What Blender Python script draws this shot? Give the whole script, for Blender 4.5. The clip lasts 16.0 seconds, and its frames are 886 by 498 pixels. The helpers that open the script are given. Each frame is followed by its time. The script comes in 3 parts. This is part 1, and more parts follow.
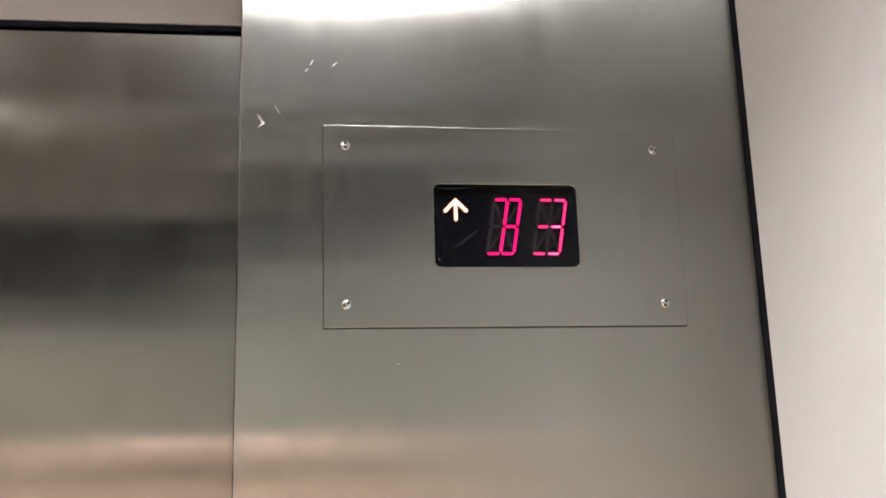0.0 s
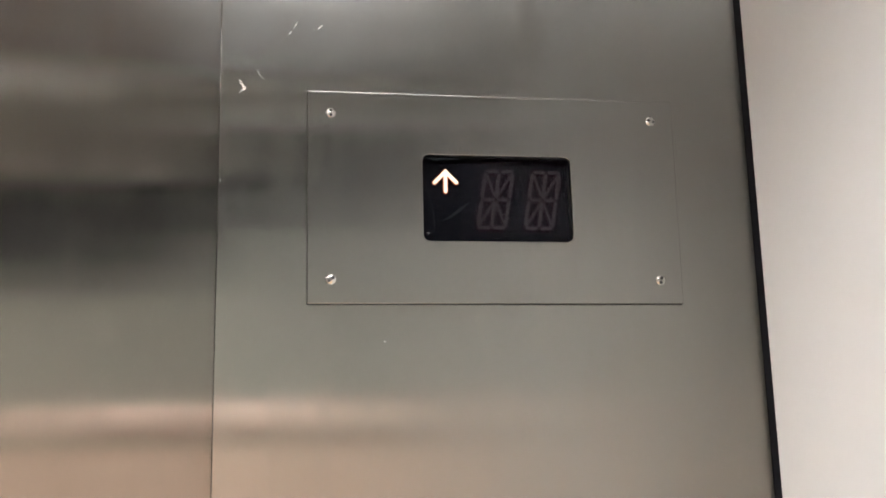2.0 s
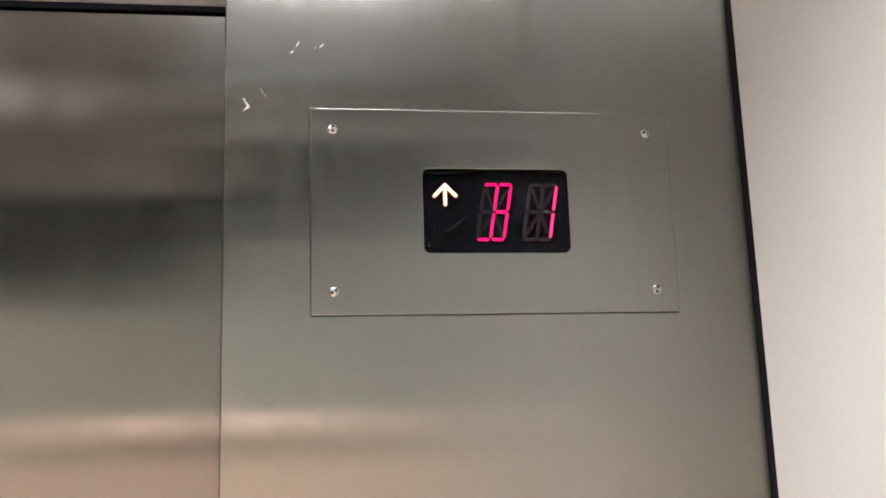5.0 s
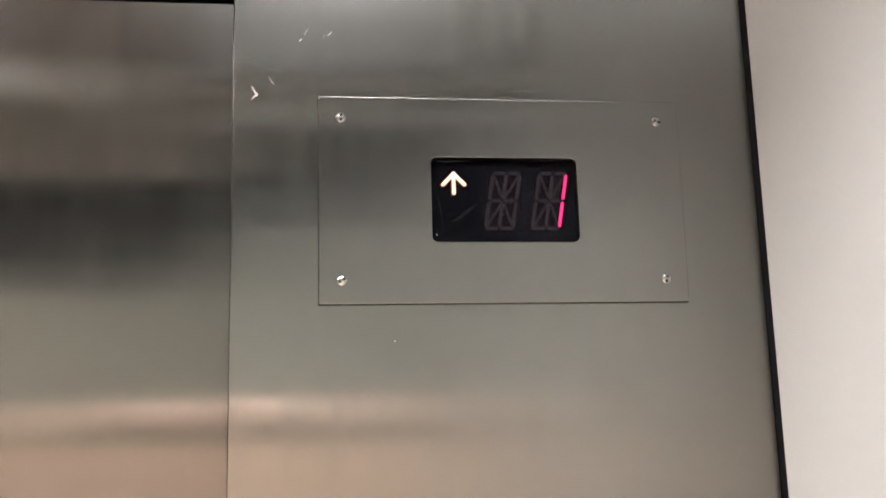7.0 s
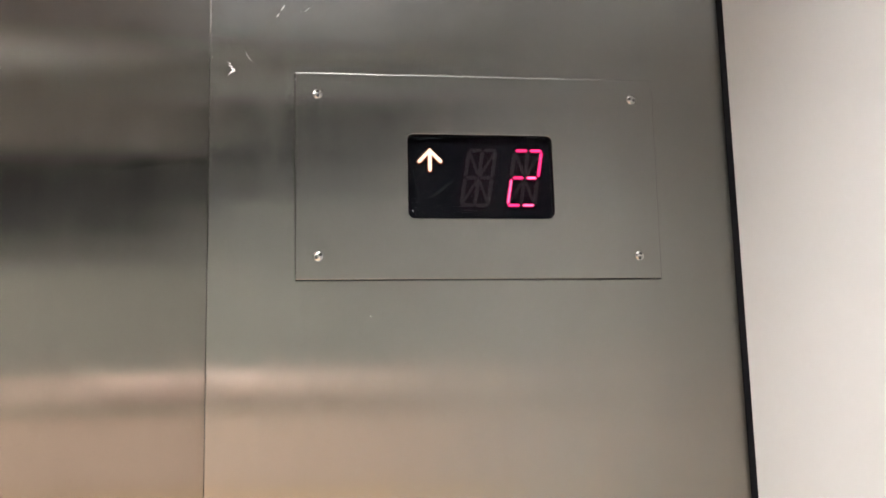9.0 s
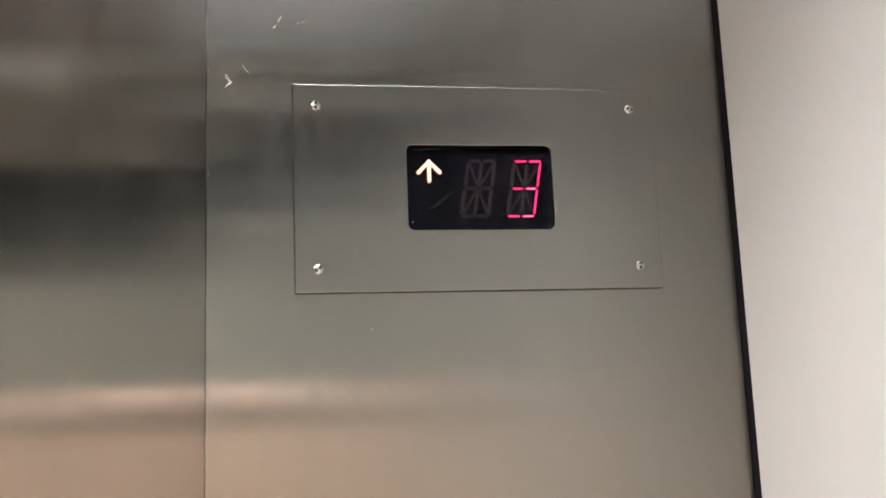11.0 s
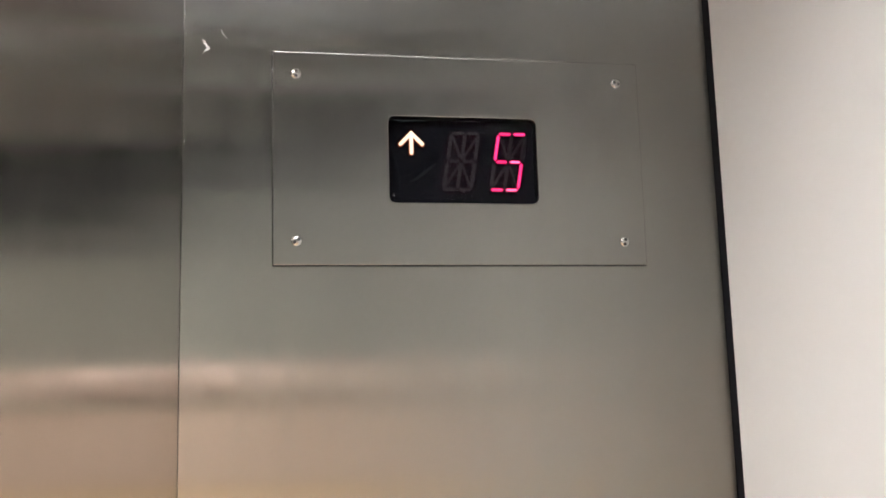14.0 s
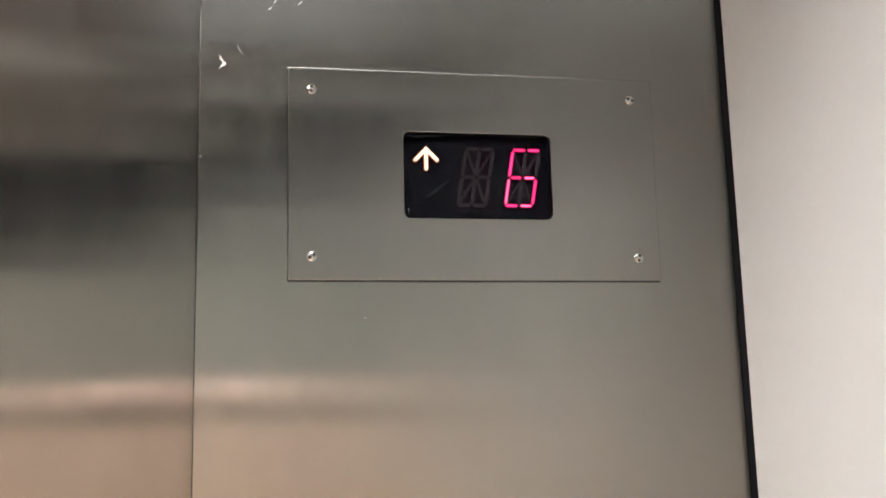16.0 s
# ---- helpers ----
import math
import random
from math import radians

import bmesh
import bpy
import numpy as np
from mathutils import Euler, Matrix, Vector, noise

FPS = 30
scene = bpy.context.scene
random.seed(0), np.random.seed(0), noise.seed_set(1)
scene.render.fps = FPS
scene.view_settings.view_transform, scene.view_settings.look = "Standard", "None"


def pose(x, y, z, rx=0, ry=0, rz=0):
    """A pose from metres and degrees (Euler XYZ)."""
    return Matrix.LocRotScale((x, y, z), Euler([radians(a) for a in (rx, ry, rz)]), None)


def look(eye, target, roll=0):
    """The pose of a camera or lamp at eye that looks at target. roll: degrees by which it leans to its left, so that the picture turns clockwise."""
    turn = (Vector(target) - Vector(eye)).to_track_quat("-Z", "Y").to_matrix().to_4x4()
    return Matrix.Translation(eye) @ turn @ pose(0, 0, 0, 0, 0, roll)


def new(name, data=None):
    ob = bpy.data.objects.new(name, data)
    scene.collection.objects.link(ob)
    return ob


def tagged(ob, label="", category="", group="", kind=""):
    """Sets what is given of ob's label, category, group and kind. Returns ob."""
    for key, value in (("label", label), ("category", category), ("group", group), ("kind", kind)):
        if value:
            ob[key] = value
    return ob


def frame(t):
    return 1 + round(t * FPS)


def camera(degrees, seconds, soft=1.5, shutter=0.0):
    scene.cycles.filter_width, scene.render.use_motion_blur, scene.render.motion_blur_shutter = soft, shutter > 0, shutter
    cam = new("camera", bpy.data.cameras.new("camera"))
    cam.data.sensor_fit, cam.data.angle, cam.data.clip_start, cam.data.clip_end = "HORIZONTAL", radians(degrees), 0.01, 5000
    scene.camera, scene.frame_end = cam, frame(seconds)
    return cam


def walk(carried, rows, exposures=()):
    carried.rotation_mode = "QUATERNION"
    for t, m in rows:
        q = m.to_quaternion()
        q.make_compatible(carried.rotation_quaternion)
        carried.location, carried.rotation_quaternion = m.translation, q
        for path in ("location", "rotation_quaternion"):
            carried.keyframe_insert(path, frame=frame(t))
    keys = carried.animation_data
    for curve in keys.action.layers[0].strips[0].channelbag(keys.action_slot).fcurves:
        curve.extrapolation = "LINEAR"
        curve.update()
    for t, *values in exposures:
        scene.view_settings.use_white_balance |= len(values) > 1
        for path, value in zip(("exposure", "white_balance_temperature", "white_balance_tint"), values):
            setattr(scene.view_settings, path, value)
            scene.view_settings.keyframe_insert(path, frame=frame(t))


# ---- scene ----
cam = camera(47.0, 16.0, soft=1.7)
PATH = [
    (0, (-0.1707, -0.8578, 1.7205), (0.0841, 1.0712, 2.1905), -1.64),
    (0.5, (-0.1740, -0.8516, 1.7250), (0.0928, 1.0793, 2.1770), -1.67),
    (1, (-0.1758, -0.8324, 1.7280), (0.1017, 1.1013, 2.1578), -1.59),
    (1.5, (-0.1776, -0.8176, 1.7285), (0.1365, 1.1155, 2.1321), -1.69),
    (2, (-0.1762, -0.8257, 1.7363), (0.1232, 1.1108, 2.1359), -1.31),
    (2.5, (-0.1739, -0.8341, 1.7363), (0.1089, 1.1001, 2.1567), -1.50),
    (3, (-0.1711, -0.8454, 1.7326), (0.0859, 1.0911, 2.1625), -1.58),
    (3.5, (-0.1743, -0.8431, 1.7348), (0.0971, 1.0919, 2.1605), -1.68),
    (4, (-0.1606, -0.8496, 1.7377), (0.1045, 1.0885, 2.1569), -1.69),
    (4.5, (-0.1711, -0.8483, 1.7345), (0.1109, 1.0871, 2.1536), -1.88),
    (7, (-0.1620, -0.8469, 1.7388), (0.0821, 1.0999, 2.1263), -1.50),
    (7.5, (-0.1630, -0.8481, 1.7382), (0.0829, 1.0991, 2.1238), -1.50),
    (8, (-0.1656, -0.8507, 1.7358), (0.0834, 1.0985, 2.1107), -1.49),
    (8.5, (-0.1673, -0.8456, 1.7389), (0.1123, 1.1037, 2.0874), -1.51),
    (9, (-0.1564, -0.8564, 1.7404), (0.1195, 1.0966, 2.0740), -1.41),
    (9.2, (-0.1638, -0.8563, 1.7398), (0.1368, 1.0922, 2.0771), -1.59),
    (11.3, (-0.1731, -0.8469, 1.7447), (0.1421, 1.0969, 2.0974), -2.20),
    (11.5, (-0.1673, -0.8455, 1.7466), (0.1484, 1.0976, 2.0958), -2.11),
    (12, (-0.1734, -0.8304, 1.7425), (0.1715, 1.1096, 2.0840), -2.11),
    (12.5, (-0.1745, -0.8231, 1.7408), (0.1727, 1.1184, 2.0689), -2.02),
    (13, (-0.1791, -0.8232, 1.7384), (0.1725, 1.1167, 2.0701), -1.94),
    (13.5, (-0.1687, -0.8289, 1.7360), (0.1779, 1.1132, 2.0609), -1.63),
    (14, (-0.1725, -0.8292, 1.7349), (0.1836, 1.1114, 2.0607), -1.62),
    (14.5, (-0.1794, -0.8323, 1.7362), (0.1895, 1.1035, 2.0763), -1.52),
    (15, (-0.1819, -0.8242, 1.7325), (0.1958, 1.1092, 2.0813), -1.39),
    (15.5, (-0.1759, -0.8295, 1.7371), (0.1792, 1.1079, 2.0781), -1.24),
    (16, (-0.1837, -0.8278, 1.7358), (0.1700, 1.1081, 2.0901), -1.43),
]
walk(cam, [(t, look(eye, target, roll)) for t, eye, target, roll in PATH], exposures=[(0, 1.2), (9.2, 1.2), (11.3, 1.11), (16, 1.11)])

# ---- world: a closed lift cabin, no daylight ----
world = bpy.data.worlds.new("world")
world.use_nodes = True
world.node_tree.nodes["Background"].inputs[0].default_value = (0.02, 0.018, 0.016, 1)
world.node_tree.nodes["Background"].inputs[1].default_value = 0.2
scene.world = world
LAMP_STRENGTH = 12.6
SPOT_STRENGTH = 465.0
LAMP_COLOUR = (0.985, 0.972, 1.0, 1)

# ---- cabin plan, metres ----
CEIL = 2.60
X_RIGHT, X_LEFT, Y_BACK = 0.2290, -1.62, -1.50
COL_L, COL_R = -0.2345, 0.2284       # steel return panel beside the door
DOOR_Y = 0.037
TRANSOM_Y, TRANSOM_Z = 0.030, 2.1455
BAY_X = -0.415                       # joint between the made-up bays of the back wall
WALL_SHADE_Z = 2.335                     # foot of the added dark panel on the side wall
# The second round lamp is added, out of view, to brighten the walls.
LAMPS = [(-1.24, -1.22, 0.11), (-0.55, -0.76, 0.10)]                                          # round: x, y, radius
# The second oblong light is unseen, added to match the first.
TROFFERS = [(-0.38, -1.37, 0.06, -0.68, 0.25), (-1.58, -1.165, -1.14, -0.68, 0.155)]    # oblong: x0, y0, x1, y1, depth


# ---- materials ----
def base_material(name):
    m = bpy.data.materials.new(name)
    m.use_nodes = True
    nt = m.node_tree
    return m, nt, nt.nodes["Principled BSDF"]


def node(nt, kind, **inputs):
    n = nt.nodes.new(kind)
    for key, value in inputs.items():
        n.inputs[key.replace("_", " ")].default_value = value
    return n


def noise_at(nt, scale, stretch=(1, 1, 1), detail=4.0, rough=0.55, shift=(0, 0, 0)):
    co = nt.nodes.new("ShaderNodeTexCoord")
    mp = nt.nodes.new("ShaderNodeMapping")
    mp.inputs["Scale"].default_value = stretch
    mp.inputs["Location"].default_value = shift
    nz = node(nt, "ShaderNodeTexNoise", Scale=scale, Detail=detail, Roughness=rough)
    nt.links.new(co.outputs["Object"], mp.inputs["Vector"])
    nt.links.new(mp.outputs["Vector"], nz.inputs["Vector"])
    return nz.outputs["Fac"]


def span(nt, fac, lo, hi, a=0.3, b=0.7):
    r = nt.nodes.new("ShaderNodeMapRange")
    r.inputs["From Min"].default_value, r.inputs["From Max"].default_value = a, b
    r.inputs["To Min"].default_value, r.inputs["To Max"].default_value = lo, hi
    nt.links.new(fac, r.inputs["Value"])
    return r.outputs["Result"]


def mixed(nt, fac, a, b):
    m = nt.nodes.new("ShaderNodeMix")
    m.data_type = "RGBA"
    m.inputs["A"].default_value, m.inputs["B"].default_value = (*a, 1), (*b, 1)
    nt.links.new(fac, m.inputs["Factor"])
    return m.outputs["Result"]


def bumped(nt, bsdf, height, strength, distance):
    b = nt.nodes.new("ShaderNodeBump")
    b.inputs["Strength"].default_value, b.inputs["Distance"].default_value = strength, distance
    nt.links.new(height, b.inputs["Height"])
    nt.links.new(b.outputs["Normal"], bsdf.inputs["Normal"])


def brushed_steel(name, colour, rough, aniso=1.0, shift=(0, 0, 0), smear=0.022, spread=0.036, tail=0.0):
    """Satin stainless steel with an upright grain, and wiped smears at hand size."""
    m, nt, bsdf = base_material(name)
    grain = noise_at(nt, 1.0, (700, 700, 5), 3, 0.6, shift)
    smudge = noise_at(nt, 9.0, (1.4, 1, 0.35), 5, 0.6, shift)
    dark = tuple(c * 0.965 for c in colour)
    light = tuple(min(1, c * 1.03) for c in colour)
    nt.links.new(mixed(nt, span(nt, grain, 0, 1, 0.25, 0.75), dark, light), bsdf.inputs["Base Color"])
    streak = noise_at(nt, 1.0, (48, 48, 1.3), 3, 0.55, shift)
    both = nt.nodes.new("ShaderNodeMath")
    both.operation = "ADD"
    nt.links.new(span(nt, smudge, rough - smear, rough + smear), both.inputs[0])
    nt.links.new(span(nt, streak, -0.022, 0.022), both.inputs[1])
    film_coat = noise_at(nt, 38.0, (1.3, 1, 0.5), 6, 0.68, shift)
    sum_up = nt.nodes.new("ShaderNodeMath")
    sum_up.operation = "ADD"
    nt.links.new(both.outputs[0], sum_up.inputs[0])
    nt.links.new(span(nt, film_coat, -0.020, 0.020), sum_up.inputs[1])
    nt.links.new(sum_up.outputs[0], bsdf.inputs["Roughness"])
    bsdf.inputs["Metallic"].default_value = 1.0
    bsdf.inputs["Anisotropic"].default_value = aniso
    along = node(nt, "ShaderNodeCombineXYZ", X=1.0, Y=0.0, Z=0.0)
    nt.links.new(along.outputs[0], bsdf.inputs["Tangent"])
    # the grain's fine facets turn the light sideways
    place = nt.nodes.new("ShaderNodeTexCoord")
    total = None
    for k in range(3):
        mp = nt.nodes.new("ShaderNodeMapping")
        mp.inputs["Scale"].default_value = (9000 + 700 * k, 9000, 300)
        mp.inputs["Location"].default_value = (3.1 * k, 1.7, 5.3 * k)
        facet = nt.nodes.new("ShaderNodeTexWhiteNoise")
        nt.links.new(place.outputs["Object"], mp.inputs["Vector"])
        nt.links.new(mp.outputs["Vector"], facet.inputs["Vector"])
        tilt = span(nt, facet.outputs["Value"], -spread, spread, 0, 1)
        if total is None:
            total = tilt
        else:
            add = nt.nodes.new("ShaderNodeMath")
            nt.links.new(total, add.inputs[0])
            nt.links.new(tilt, add.inputs[1])
            total = add.outputs[0]
    side = nt.nodes.new("ShaderNodeCombineXYZ")
    # a few facets lean far more than the rest
    far = nt.nodes.new("ShaderNodeTexWhiteNoise")
    mp = nt.nodes.new("ShaderNodeMapping")
    mp.inputs["Scale"].default_value = (7300, 7300, 410)
    nt.links.new(place.outputs["Object"], mp.inputs["Vector"])
    nt.links.new(mp.outputs["Vector"], far.inputs["Vector"])
    cube = nt.nodes.new("ShaderNodeMath")
    cube.operation = "POWER"
    cube.inputs[1].default_value = 3.0
    nt.links.new(far.outputs["Value"], cube.inputs[0])
    wide = nt.nodes.new("ShaderNodeMath")
    wide.operation = "MULTIPLY"
    nt.links.new(span(nt, cube.outputs[0], 0.8, 0.8 + tail, 0, 1), wide.inputs[0])
    nt.links.new(total, wide.inputs[1])
    nt.links.new(wide.outputs[0], side.inputs["X"])
    geo = nt.nodes.new("ShaderNodeNewGeometry")
    lean = nt.nodes.new("ShaderNodeVectorMath")
    lean.operation = "ADD"
    nt.links.new(geo.outputs["Normal"], lean.inputs[0])
    nt.links.new(side.outputs[0], lean.inputs[1])
    unit = nt.nodes.new("ShaderNodeVectorMath")
    unit.operation = "NORMALIZE"
    nt.links.new(lean.outputs[0], unit.inputs[0])
    nt.links.new(unit.outputs[0], bsdf.inputs["Normal"])
    return m


def painted(name, colour, rough, vary=0.06, grain=90.0, bump=0.15, coat=0.0):
    m, nt, bsdf = base_material(name)
    broad = noise_at(nt, 3.0, (1, 1, 1), 4, 0.6)
    fine = noise_at(nt, grain, (1, 1, 1), 3, 0.6)
    a = tuple(c * (1 - vary) for c in colour)
    b = tuple(min(1, c * (1 + vary)) for c in colour)
    nt.links.new(mixed(nt, span(nt, broad, 0, 1), a, b), bsdf.inputs["Base Color"])
    nt.links.new(span(nt, fine, rough - 0.05, rough + 0.05), bsdf.inputs["Roughness"])
    bsdf.inputs["Coat Weight"].default_value = coat
    bumped(nt, bsdf, fine, bump, 0.0004)
    return m


def glowing(name, colour, strength, spread=0.0):
    """A light-giving surface; spread: how unequal alike pieces are."""
    m, nt, bsdf = base_material(name)
    bsdf.inputs["Base Color"].default_value = (0.02, 0.002, 0.006, 1)
    bsdf.inputs["Specular IOR Level"].default_value = 0.1
    bsdf.inputs["Roughness"].default_value = 0.4
    bsdf.inputs["Emission Color"].default_value = (*colour[:3], 1)
    bsdf.inputs["Emission Strength"].default_value = strength
    if spread:
        info = nt.nodes.new("ShaderNodeObjectInfo")
        nt.links.new(span(nt, info.outputs["Random"], strength * (1 - spread), strength * (1 + spread), 0, 1),
                     bsdf.inputs["Emission Strength"])
    return m


def pane_material():
    """Clear smoked acrylic: what lies behind shows, with a thin gloss over it."""
    m = bpy.data.materials.new("smoked_acrylic")
    m.use_nodes = True
    nt = m.node_tree
    nt.nodes.remove(nt.nodes["Principled BSDF"])
    clear = node(nt, "ShaderNodeBsdfTransparent", Color=(0.78, 0.77, 0.80, 1))
    gloss = node(nt, "ShaderNodeBsdfGlossy", Roughness=0.06)
    haze = noise_at(nt, 28.0, (1, 1, 1), 3, 0.6)
    mix = nt.nodes.new("ShaderNodeMixShader")
    nt.links.new(span(nt, haze, 0.003, 0.006), mix.inputs[0])
    nt.links.new(clear.outputs[0], mix.inputs[1])
    nt.links.new(gloss.outputs[0], mix.inputs[2])
    nt.links.new(mix.outputs[0], nt.nodes["Material Output"].inputs["Surface"])
    return m


STEEL_COLUMN = brushed_steel("brushed_steel_column", (0.234, 0.230, 0.212), 0.165, smear=0.05, tail=4.0)
STEEL_PLATE = brushed_steel("brushed_steel_plate", (0.234, 0.230, 0.213), 0.17, shift=(3, 1, 7), tail=4.0)
STEEL_SMEAR = brushed_steel("wiped_steel_smear", (0.246, 0.242, 0.223), 0.19, shift=(5, 8, 1), smear=0.05, spread=0.05, tail=3.0)
STEEL_DOOR = brushed_steel("brushed_steel_door", (0.174, 0.167, 0.152), 0.155, shift=(9, 4, 2))
SCREW_STEEL = painted("bright_screw_steel", (0.42, 0.415, 0.395), 0.20, 0.03, 300, 0.1)
SCREW_STEEL.node_tree.nodes["Principled BSDF"].inputs["Metallic"].default_value = 1.0
SOCKET_AND_GAP_BLACK = painted("socket_and_gap_black", (0.012, 0.012, 0.012), 0.7)
LAMINATE_WHITE = painted("white_laminate", (0.530, 0.527, 0.525), 0.42, 0.02, 160, 0.12)
LAMINATE_TAUPE = painted("taupe_laminate", (0.11, 0.10, 0.092), 0.42, 0.03, 160, 0.12)
REVEAL_BLACK = painted("black_reveal", (0.010, 0.010, 0.013), 0.55)
REVEAL_BLACK.node_tree.nodes["Principled BSDF"].inputs["Specular IOR Level"].default_value = 0.2
HEADER_SHADE_BLACK = painted("black_header_shade", (0.005, 0.005, 0.008), 0.85)
HEADER_SHADE_BLACK.node_tree.nodes["Principled BSDF"].inputs["Specular IOR Level"].default_value = 0.08
TRANSOM_PAINT = painted("beige_transom_paint", (0.108, 0.089, 0.076), 0.5, 0.05)
CEILING_PAINT = painted("ceiling_paint", (0.87, 0.88, 0.87), 0.5, 0.04)
ADDED_BROWN = painted("added_brown_panel", (0.29, 0.225, 0.18), 0.5, 0.05)
FLOOR_STONE = painted("floor_vinyl", (0.72, 0.70, 0.66), 0.4, 0.12, 60)
PANEL_TAUPE = painted("taupe_back_panel", (0.82, 0.78, 0.72), 0.45)
MIRRORED_BAND_DARK = painted("dark_mirrored_band", (0.019, 0.018, 0.020), 0.65)
MIRRORED_BAND_GREY = painted("dark_grey_mirrored_band", (0.024, 0.027, 0.024), 0.7)
PANEL_PALE = painted("pale_top_panel", (0.88, 0.90, 0.88), 0.45)
PANEL_SAGE = painted("sage_grey_panel", (0.38, 0.38, 0.345), 0.45)
PANEL_SLATE = painted("slate_grey_strip", (0.15, 0.150, 0.138), 0.45)
PANEL_GREY = painted("grey_back_panel", (0.36, 0.35, 0.312), 0.45)
# Bright and darker copies of the rail colour paint a patch of light.
PANEL_PINK = painted("pink_cream_rail", (0.95, 0.70, 0.62), 0.30, 0.03)
PANEL_PINK.node_tree.nodes["Principled BSDF"].inputs["Specular IOR Level"].default_value = 0.9
PANEL_PINK_DIM = painted("dim_pink_rail", (0.74, 0.60, 0.51), 0.5)
PANEL_BEIGE = painted("beige_back_panel", (0.78, 0.59, 0.485), 0.45)
PANEL_SHADE = painted("brownish_strip", (0.54, 0.45, 0.37), 0.45)
PANEL_WARM = painted("warm_yellow_back_panel", (0.92, 0.66, 0.44), 0.45, 0.1)
LAMP_LENS = glowing("lamp_lens", LAMP_COLOUR, LAMP_STRENGTH)
SPOT_LENS = glowing("downlight_lens", (1.0, 0.96, 0.925), SPOT_STRENGTH)
LAMP_CAN = painted("black_lamp_baffle", (0.05, 0.05, 0.05), 0.4)
LIGHT_BAFFLE = painted("grey_light_baffle", (0.092, 0.092, 0.092), 0.45)
PANE = pane_material()
BOARD_BLACK = painted("black_display_board", (0.0032, 0.0038, 0.0056), 0.6)
BOARD_BLACK.node_tree.nodes["Principled BSDF"].inputs["Specular IOR Level"].default_value = 0.05
SEGMENT_DULL = painted("unlit_segment_plastic", (0.021, 0.019, 0.019), 0.6, 0.1)
SEGMENT_DULL.node_tree.nodes["Principled BSDF"].inputs["Specular IOR Level"].default_value = 0.2
SEGMENT_RIM = glowing("deep_magenta_segment_rim", (1.0, 0.001, 0.13), 0.85)
SEGMENT_LIT = [glowing("lit_magenta_segment", (1.0, 0.008, 0.17), 1.15, 0.15), glowing("lit_hot_pink_segment", (1.0, 0.06, 0.22), 1.4, 0.3),
               glowing("lit_pale_pink_segment", (1.0, 0.19, 0.38), 1.7, 0.2)]
ARROW_LIT = glowing("lit_white_arrow", (1.0, 0.74, 0.50), 1.35)
ARROW_HALO = glowing("orange_arrow_halo", (1.0, 0.20, 0.04), 0.2)
SCRATCH_GLINT_PALE = painted("pale_scratch_and_glint", (0.78, 0.77, 0.75), 0.35, 0.05)
SCRATCH_FAINT = painted("faint_scratch", (0.42, 0.42, 0.40), 0.4, 0.05)
SMEAR_GREY = painted("dried_smear", (0.0045, 0.0060, 0.0072), 0.6, 0.3, 200)
SMEAR_GREY.node_tree.nodes["Principled BSDF"].inputs["Specular IOR Level"].default_value = 0.05


# ---- building helpers ----
BASES = {}


def finish(name, bm, material, smooth=False):
    bmesh.ops.recalc_face_normals(bm, faces=bm.faces)
    me = bpy.data.meshes.new(name)
    for f in bm.faces:
        f.smooth = smooth
    bm.to_mesh(me)
    bm.free()
    for mat in material if isinstance(material, (list, tuple)) else [material]:
        me.materials.append(mat)
    return new(name, me)


def holder(name, at):
    ob = new(name)
    ob.empty_display_size = 0.05
    ob.location = at
    BASES[ob.name] = Vector(at)
    return ob


def part(name, bm, material, parent, label="", smooth=False):
    """One mesh, given in cabin metres, hung under a thing or a part."""
    at = BASES.get(parent.name, Vector((0, 0, 0)))
    bmesh.ops.translate(bm, verts=bm.verts, vec=-at)
    ob = finish(name, bm, material, smooth)
    ob.parent = parent
    BASES[ob.name] = at
    return tagged(ob, label)


def add_box(bm, lo, hi, bevel=0.0, segments=2):
    lo, hi = Vector(lo), Vector(hi)
    made = bmesh.ops.create_cube(bm, size=1.0, matrix=Matrix.Translation((lo + hi) / 2) @ Matrix.Diagonal((*(hi - lo), 1)))
    if bevel:
        edges = list({e for v in made["verts"] for e in v.link_edges})
        bmesh.ops.bevel(bm, geom=edges, offset=bevel, segments=segments, profile=0.5, affect="EDGES")
    return bm


def box(lo, hi, bevel=0.0):
    return add_box(bmesh.new(), lo, hi, bevel)


def rounded(x0, z0, x1, z1, r, n=6):
    """Outline of a rectangle with rounded corners, in x and z."""
    out = []
    for cx, cz, a0 in ((x1 - r, z1 - r, 0), (x0 + r, z1 - r, 90), (x0 + r, z0 + r, 180), (x1 - r, z0 + r, 270)):
        for k in range(n + 1):
            a = radians(a0 + 90 * k / n)
            out.append((cx + r * math.cos(a), cz + r * math.sin(a)))
    return out


